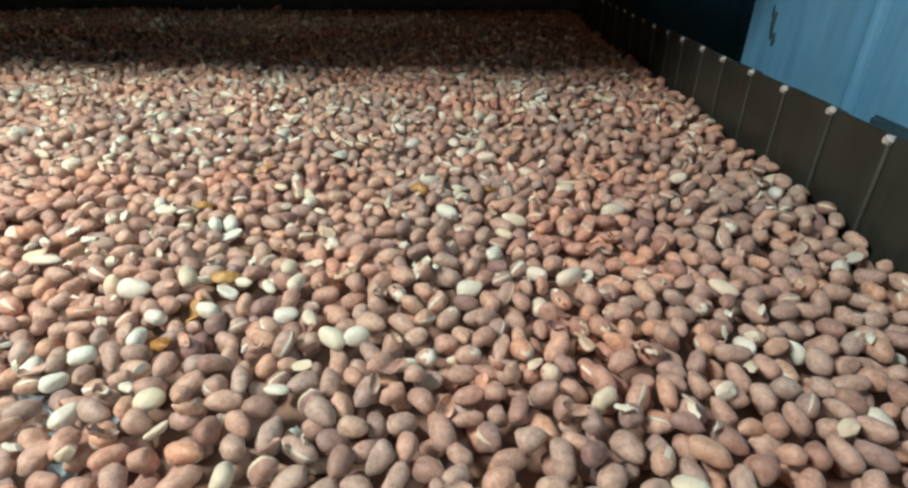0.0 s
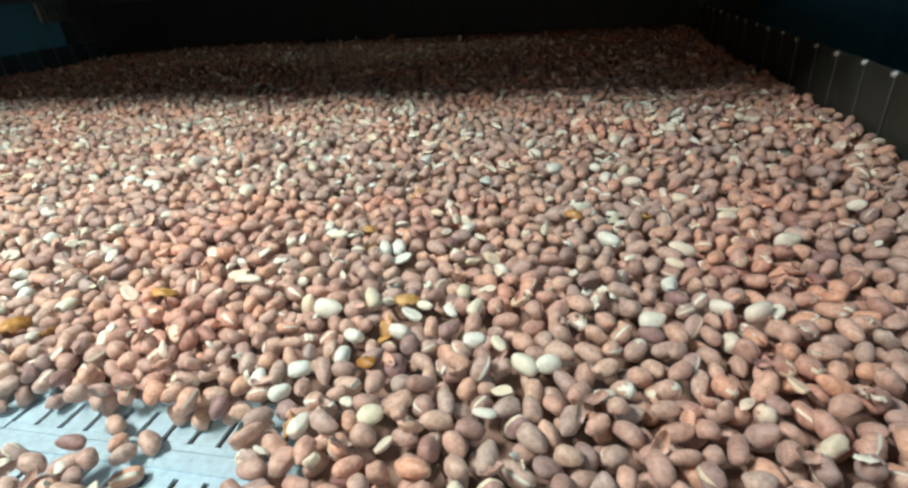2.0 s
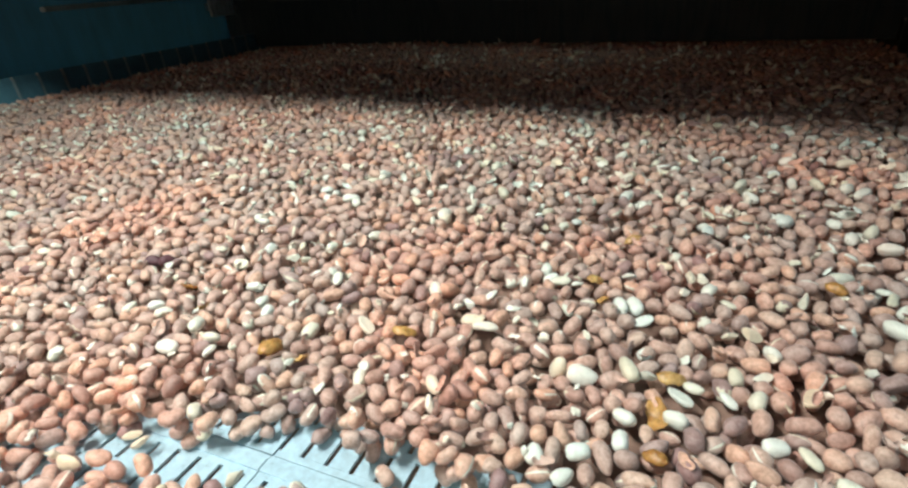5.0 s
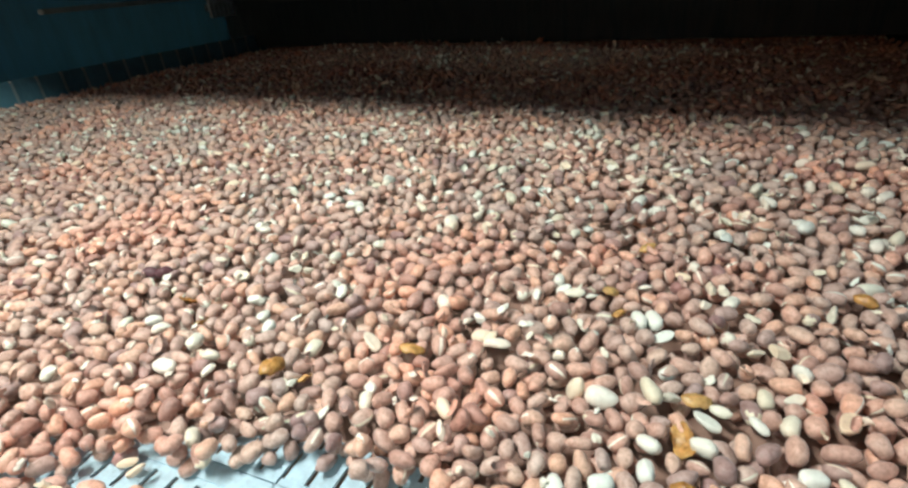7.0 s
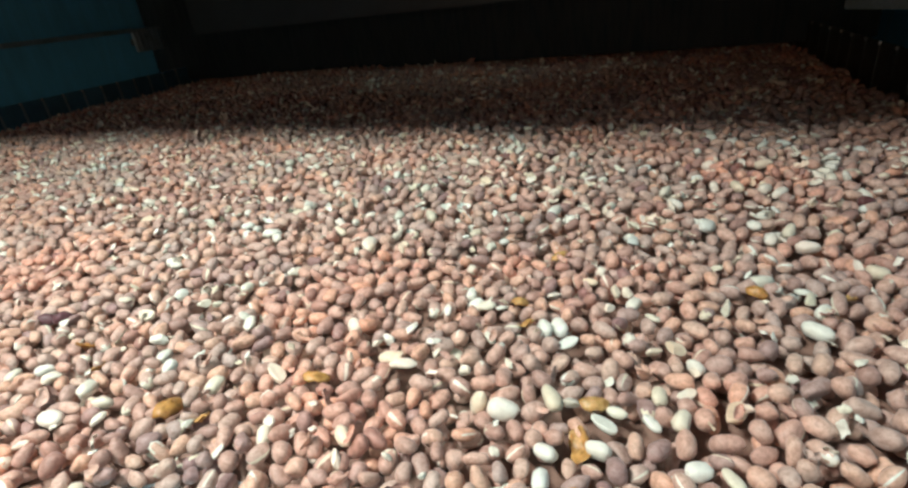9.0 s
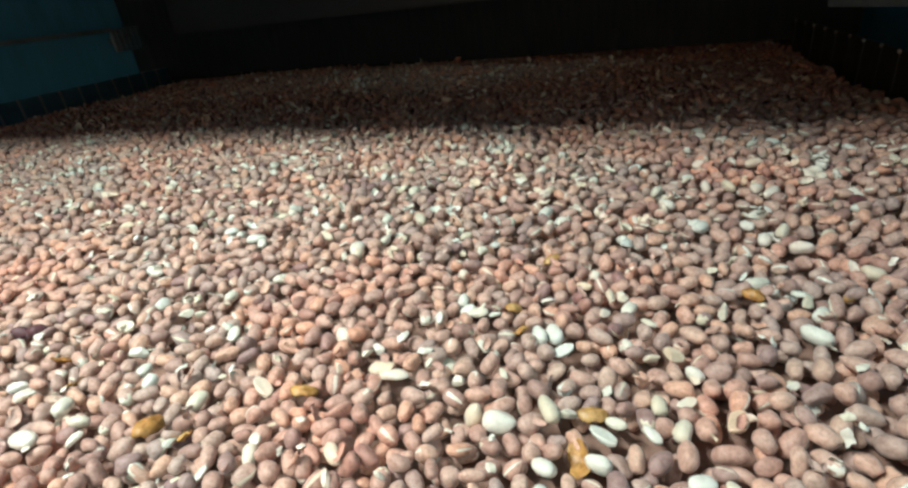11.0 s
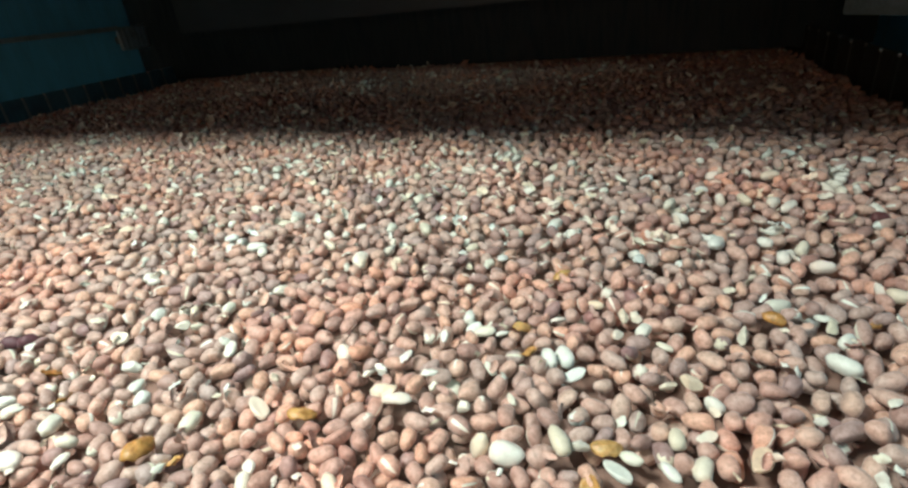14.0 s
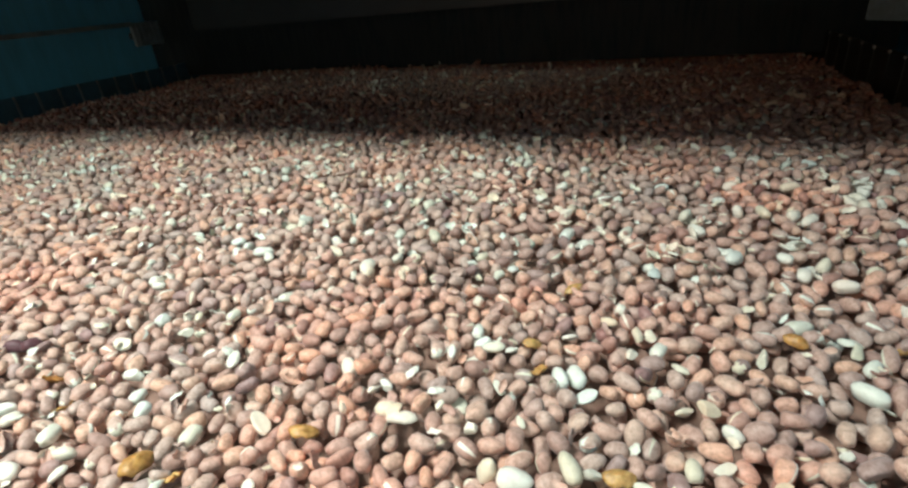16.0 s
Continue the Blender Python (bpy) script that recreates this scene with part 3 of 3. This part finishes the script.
HALVES_BACK = [(0.119, 0.369, 173, 14.0), (0.142, 0.265, 96, 10.0), (0.113, 0.352, 151, 10.3), (0.284, 0.338, 20, 11.0), (0.209, 0.306, 145, 13.0),
               (0.150, 0.315, 70, 11.0), (0.294, 0.559, 30, 12.0)]
CHIPS_FRONT = [(-0.140, 0.336, 45, 7.1), (-0.135, 0.339, 150, 8.1), (-0.015, 0.404, 110, 11.7), (-0.009, 0.404, 122, 9.4), (-0.050, 0.396, 30, 8.1),
               (-0.017, 0.388, 103, 9.2), (-0.079, 0.381, 22, 7.0), (0.044, 0.441, 166, 7.0), (0.068, 0.464, 14, 7.0), (0.005, 0.352, 23, 7.6),
               (0.015, 0.355, 11, 10.2), (-0.032, 0.310, 167, 9.2), (-0.078, 0.349, 135, 8.5), (-0.103, 0.331, 59, 7.0), (-0.165, 0.269, 150, 8.1),
               (-0.207, 0.262, 82, 7.1), (-0.353, 0.413, 77, 9.2), (-0.461, 0.484, 35, 12.0), (-0.373, 0.476, 159, 12.0), (-0.296, 0.522, 58, 12.0),
               (-0.551, 0.570, 154, 12.0), (-0.530, 0.571, 152, 12.0), (-0.420, 0.583, 77, 9.2), (0.062, 0.337, 40, 7.8)]
CHIPS_BACK = [(-0.317, 0.343, 168, 12.0), (-0.282, 0.358, 157, 12.0), (-0.270, 0.359, 45, 7.0), (-0.117, 0.454, 146, 7.2), (-0.105, 0.461, 58, 9.4),
              (-0.097, 0.469, 60, 8.1), (-0.206, 0.440, 84, 9.1), (-0.005, 0.471, 70, 11.7), (-0.024, 0.236, 135, 7.1), (-0.024, 0.207, 23, 7.6),
              (-0.593, 0.500, 168, 12.0), (-0.565, 0.514, 161, 12.0), (-0.712, 0.630, 0, 12.0), (-0.283, 0.319, 11, 12.0), (-0.402, 0.579, 146, 12.0),
              (-0.257, 0.202, 20, 9.0), (-0.186, 0.197, 40, 9.0), (-0.265, 0.178, 10, 11.0), (-0.249, 0.200, 70, 8.0)]
SKINS = [(-0.021, 0.309, 15, 11.4), (-0.027, 0.286, 105, 15.5), (-0.226, 0.269, 94, 14.0), (-0.206, 0.268, 27, 9.0), (-0.158, 0.300, 20, 11.7),
         (-0.331, 0.310, 23, 13.0), (-0.069, 0.387, 36, 9.0), (-0.302, 0.291, 90, 9.0), (0.061, 0.413, 151, 10.3), (0.104, 0.415, 0, 9.0),
         (-0.053, 0.447, 41, 10.6), (-0.045, 0.225, 98, 9.0), (-0.024, 0.259, 157, 9.0)]
WHOLE_MORE = [(-0.102, 0.395, 101, 10.0), (-0.347, 0.403, 23, 9.0), (-0.022, 0.526, 102, 10.2), (-0.197, 0.714, 74, 10.8), (-0.308, 0.704, 15, 9.4),
              (0.155, 0.631, 137, 9.7), (0.089, 0.396, 44, 10.9), (-0.321, 0.277, 67, 9.3), (-0.127, 0.324, 6, 10.9), (-0.005, 0.393, 66, 10.8),
              (0.273, 0.329, 49, 9.2), (-0.196, 0.445, 74, 10.4), (0.026, 0.203, 95, 9.1), (0.161, 0.204, 155, 9.7), (-0.038, 0.265, 99, 10.1),
              (-0.057, 0.242, 45, 9.4), (-0.292, 0.511, 71, 9.1), (-0.286, 0.452, 140, 10.9), (0.153, 0.418, 1, 11.1), (0.127, 0.315, 146, 10.6),
              (0.015, 0.306, 79, 10.9), (0.023, 0.342, 130, 9.3), (-0.07, 0.248, 108, 10.3), (-0.347, 0.274, 110, 10.0)]
WHOLE_REST = [(0.107, 0.332, 59, 9.6)]
CHIPS_MORE = [(-0.085, 0.321, 11, 8.3), (-0.229, 0.339, 118, 10.5), (0.043, 0.396, 71, 10.1), (-0.072, 0.564, 165, 9.9), (-0.184, 0.528, 87, 8.6),
              (0.031, 0.573, 172, 8.8), (0.024, 0.543, 105, 11.7), (0.229, 0.433, 162, 10.5), (0.086, 0.408, 70, 8.7)]
SKINS_MORE = [(-0.063, 0.369, 60, 12.2)]
DARKS = [(-0.384, 0.323, 30), (-0.375, 0.327, 60), (0.158, 0.556, 0)]

for k, (x, y, a, mm) in enumerate(WHOLE_FRONT + WHOLE_BACK + WHOLE_MORE + WHOLE_REST):
    s = mm * 0.00050
    w = min(max(s * 0.66, 0.0036), 0.0046)
    lay("blanched_peanut", WHOLE_ME[k % 5], x, y, radians(a), rng.uniform(-0.15, 0.15), rng.uniform(0, 6), (s * 1.08, w * 1.12, w * 1.12), 0.0016,
        "pale cream blanched peanut kernel lying among the brown ones", "peanut", "pale peanut kernels")
for k, (x, y, a, mm) in enumerate(HALVES_FRONT + HALVES_BACK):
    s = mm * 0.00050
    lay("peanut_half", HALF_ME[0], x, y, radians(a), rng.uniform(-0.3, 0.3), math.pi * (k % 2) + rng.uniform(-0.5, 0.5), (s, s * 0.60, s * 0.54), 0.0016,
        "split cream half of a blanched peanut kernel", "peanut", "pale peanut halves")
for k, (x, y, a, mm) in enumerate(CHIPS_FRONT + CHIPS_BACK + CHIPS_MORE):
    s = mm * 0.00056
    lay("peanut_chip", CHIP_ME[k % 5], x, y, radians(a), rng.uniform(-0.4, 0.4), rng.uniform(0, 6), (s, s * 0.75, s * 0.62), 0.0018,
        "small broken white piece of a peanut kernel", "peanut chip", "broken peanut pieces")
for k, (x, y, a, mm) in enumerate(SKINS + SKINS_MORE):
    s = mm * 0.00044
    lay("peanut_skin", SHELL_ME[k % 4], x, y, radians(a), rng.uniform(-0.4, 0.4), math.pi * (k % 2) * 0.8 + rng.uniform(-0.4, 0.4), (s, s * 0.9, s), 0.0022,
        "loose curled amber-brown peanut skin on the bed", "peanut skin", "loose peanut skins")
for k, (x, y, a) in enumerate(DARKS):
    lay("dark_peanut", DARK_ME[k % 2], x, y, radians(a), 0.1, 1.0, (0.0062, 0.0046, 0.0046), 0.0012,
        "dark purple-brown peanut kernel lying among lighter ones", "peanut", "dark peanut kernels")

# ---------------------------------------------------------------- the rest of the bed
placed = {"fine": [], "middle": [], "coarse": []}


def fill(kind, x0, x1, y0, y1, tries, over, choices):
    room = 12
    i0, i1 = int((x0 - GX0) / CELL), int((x1 - GX0) / CELL)
    j0, j1 = int((y0 - GY0) / CELL), int((y1 - GY0) / CELL)
    i0, i1, j0, j1 = max(i0, room), min(i1, NX - room), max(j0, room), min(j1, NY - room)
    ii, jj = rng.integers(i0, i1, (tries, choices)), rng.integers(j0, j1, (tries, choices))
    which = rng.integers(0, 420, tries) + 420 * (0 if y1 < 0.34 else 1 if y1 < 0.47 else 2)
    for n in range(tries):
        form, size, r, shape = FORMS[which[n]]
        best, at = 9.0, None
        for i, j in zip(ii[n], jj[n]):
            if TOP[i, j] < -0.5:
                continue
            z = rest(form, i, j)
            if z - TOP[i, j] < best:
                best, at = z - TOP[i, j], (i, j, z)
        if at is None or best + 0.0043 > over:
            continue
        settle(form, *at)
        placed[kind].append((GX0 + (at[0] + 0.5) * CELL, GY0 + (at[1] + 0.5) * CELL, at[2], which[n]))


fill("fine", -0.50, 0.31, 0.12, 0.30, 11000, 0.0045, 4)
fill("fine", -0.50, 0.31, 0.30, 0.46, 10000, 0.0045, 4)
fill("fine", -0.45, 0.31, 0.12, 0.32, 10000, 0.0045, 4)
fill("fine", -0.40, 0.00, 0.12, 0.28, 8000, 0.0050, 6)
fill("fine", -0.50, 0.31, 0.12, 0.33, 2000, 0.0060, 8)
fill("fine", -0.50, 0.31, 0.30, 0.46, 1800, 0.0060, 8)
fill("fine", -0.36, -0.05, 0.235, 0.27, 2500, 0.006, 8)
fill("middle", -0.95, 0.31, 0.46, 0.86, 20000, 0.0045, 4)
fill("middle", -0.95, -0.50, 0.12, 0.46, 8000, 0.0045, 4)
fill("coarse", X_LEFT, -0.95, 0.12, 0.86, 8500, 0.0045, 3)
fill("coarse", X_LEFT, 0.31, 0.86, 1.60, 18000, 0.0045, 3)
fill("coarse", X_LEFT, 0.31, 1.60, Y_END - 0.06, 13000, 0.0040, 2)
fill("coarse", X_LEFT, 0.31, -0.40, 0.12, 12000, 0.0040, 3)

# a few lie loose on the bare steel
for x, y in ((-0.146, 0.229), (-0.131, 0.227), (-0.122, 0.218), (-0.108, 0.220), (-0.112, 0.211), (-0.105, 0.204),
             (-0.114, 0.201), (-0.130, 0.206), (-0.128, 0.198), (-0.110, 0.235), (-0.102, 0.240),
             (-0.169, 0.203), (-0.236, 0.212), (-0.220, 0.217), (-0.262, 0.212), (-0.160, 0.206), (-0.226, 0.187), (-0.216, 0.223), (-0.178, 0.199)):
    w = int(rng.integers(0, 420))
    i, j = int((x - GX0) / CELL), int((y - GY0) / CELL)
    z = rest(FORMS[w][0], i, j)
    if z < 0.0:
        settle(FORMS[w][0], i, j, z)
        placed["fine"].append((x, y, z, w))


def joined(name, kind, shapes, items, label):
    """One mesh of many loose kernels."""
    V, F3, F4, M3, M4, n = [], [], [], [], [], 0
    parts = []
    for v, f, s in shapes:
        t = np.array([q for q in f if len(q) == 3])
        q4 = np.array([q for q in f if len(q) == 4])
        s3 = np.array([m for q, m in zip(f, s) if len(q) == 3])
        s4 = np.array([m for q, m in zip(f, s) if len(q) == 4])
        parts.append((v, t, q4, s3, s4))
    for x, y, z, w in items:
        form, size, r, shape = FORMS[w]
        v, t, q4, s3, s4 = parts[shape]
        V.append((v * size) @ r.T + (x, y, z))
        F3.append(t + n), F4.append(q4 + n), M3.append(s3), M4.append(s4)
        n += len(v)
    V, F3, F4 = np.concatenate(V), np.concatenate(F3), np.concatenate(F4)
    me = bpy.data.meshes.new(name)
    me.vertices.add(len(V))
    me.vertices.foreach_set("co", V.astype(np.float32).ravel())
    loops = np.concatenate((F3.ravel(), F4.ravel())).astype(np.int32)
    me.loops.add(len(loops))
    me.loops.foreach_set("vertex_index", loops)
    me.polygons.add(len(F3) + len(F4))
    starts = np.concatenate((np.arange(len(F3)) * 3, len(F3) * 3 + np.arange(len(F4)) * 4)).astype(np.int32)
    me.polygons.foreach_set("loop_start", starts)
    me.materials.append(SKIN)
    me.materials.append(KERNEL)
    me.polygons.foreach_set("material_index", np.concatenate(M3 + M4).astype(np.int32))
    me.polygons.foreach_set("use_smooth", np.ones(len(starts), dtype=bool))
    me.update(calc_edges=True)
    ob = new(name, me)
    return tagged(ob, label, "peanuts", kind="stuff")


# pale kernels and crumbs strewn through the bed
pale = {k: [] for k in placed}
for kind in placed:
    keep = []
    for item in placed[kind]:
        (pale[kind] if rng.random() < {"fine": 0.012, "middle": 0.055, "coarse": 0.045}[kind] else keep).append(item)
    placed[kind] = keep

# torn flakes of skin and kernel strewn over the top
FLAKES = [shell_shape(20 + k, w) for k, w in enumerate((0.9, 1.2, 0.7, 1.4))]


def flakes(name, mats, count, x0, x1, y0, y1, small, large, label):
    V, F, index, n = [], [], [], 0
    for k in range(count):
        x, y = rng.uniform(x0, x1), rng.uniform(y0, y1)
        i, j = int((x - GX0) / CELL), int((y - GY0) / CELL)
        if TOP[i, j] < -0.5 or H[i, j] > 0.4:
            continue
        s = rng.uniform(small, large)
        r = turn_of(rng.uniform(0, 6.3), rng.normal(0, 0.6), math.pi * (k % 2) + rng.normal(0, 0.6))
        v, f = FLAKES[k % 4]
        v = (v - (0, 0, 0.5)) * (s, s * rng.uniform(0.6, 1.0), s)
        z = float(H[i - 2:i + 3, j - 2:j + 3].max())
        V.extend((v @ r.T) + (x, y, min(z, TOP[i, j] + 0.004) + 0.0006))
        F.extend(tuple(q + n for q in g) for g in f)
        index.extend([k % len(mats)] * len(f))
        n += len(v)
    tagged(new(name, mesh_of(name, V, F, mats, True, index)), label, "peanut flakes", kind="stuff")


flakes("peanut_flakes", [KERNEL, SKIN, KERNEL, SKIN], 480, -0.50, 0.28, 0.17, 0.48, 0.0018, 0.0042, "torn pale and brown flakes of peanut skin on the bed")
flakes("peanut_flakes", [KERNEL, KERNEL, SKIN], 1000, -0.90, 0.28, 0.48, 0.95, 0.0025, 0.0048, "torn pale flakes of peanut skin on the bed")
flakes("peanut_flakes", [KERNEL, KERNEL, SKIN], 620, X_LEFT + 0.03, 0.28, 0.86, 1.50, 0.0042, 0.0075, "pale flakes of peanut skin on the bed inside the tunnel")

# the kernels that lie closest to the camera's way are things of their own
LOOSE_ME = [mesh_of("peanut", v, f, [SKIN, KERNEL], True, s) for v, f, s in FINE]
loose, rest_fine = [], []
for item in placed["fine"]:
    x, y, z, w = item
    near = -0.26 < x < 0.12 and 0.17 < y < 0.285 and z > top_at(x, y) - 0.0075
    (loose if near and len(loose) < 300 else rest_fine).append(item)
for x, y, z, w in loose:
    form, size, r, shape = FORMS[w]
    ob = new("peanut", LOOSE_ME[shape])
    ob.matrix_world = Matrix.Translation((x, y, z)) @ Matrix(r.tolist()).to_4x4() @ Matrix.Diagonal((*size, 1))
    tagged(ob, "reddish-brown peanut kernel with its thin skin, partly split" if shape > 9 else "reddish-brown peanut kernel with its thin matt skin", "peanut", "brown peanut kernels")

joined("peanut_bed", "fine", FINE, rest_fine, "dense bed of reddish-brown peanut kernels on the belt")
joined("peanut_bed", "middle", MIDDLE, placed["middle"], "dense bed of reddish-brown peanut kernels on the belt")
joined("peanut_bed", "coarse", COARSE, placed["coarse"], "bed of reddish-brown peanut kernels running into the dark tunnel")
for kind, shapes in (("fine", FINE), ("middle", MIDDLE), ("coarse", COARSE)):
    ob = joined("pale_peanuts", kind, shapes, pale[kind], "cream blanched kernels strewn through the brown peanut bed")
    ob.data.materials[0] = KERNEL

# what lies under the top layers
step = 0.012
nx, ny = int((X_RIGHT - X_LEFT - 0.006) / step), int((Y_END - 0.06 + 0.40) / step)
verts, faces = [], []
for i in range(nx + 1):
    for j in range(ny + 1):
        x, y = X_LEFT + 0.003 + i * step, -0.40 + j * step
        a, c = min(max(int((x - GX0) / CELL), 0), NX - 1), min(max(int((y - GY0) / CELL), 0), NY - 1)
        z = float(BASE[a, c])
        verts.append((x, y, BELT_Z - 0.004 if near_belt[a, c] > 0.02 else max(z - 0.0004, BELT_Z + 0.0025)))
for i in range(nx):
    for j in range(ny):
        a = i * (ny + 1) + j
        faces.append((a, a + ny + 1, a + ny + 2, a + 1))
tagged(new("peanut_underlayer", mesh_of("peanut_underlayer", verts, faces, [LITTER], True)), "dark underlayer of packed peanuts beneath the top kernels", "peanuts", kind="stuff")
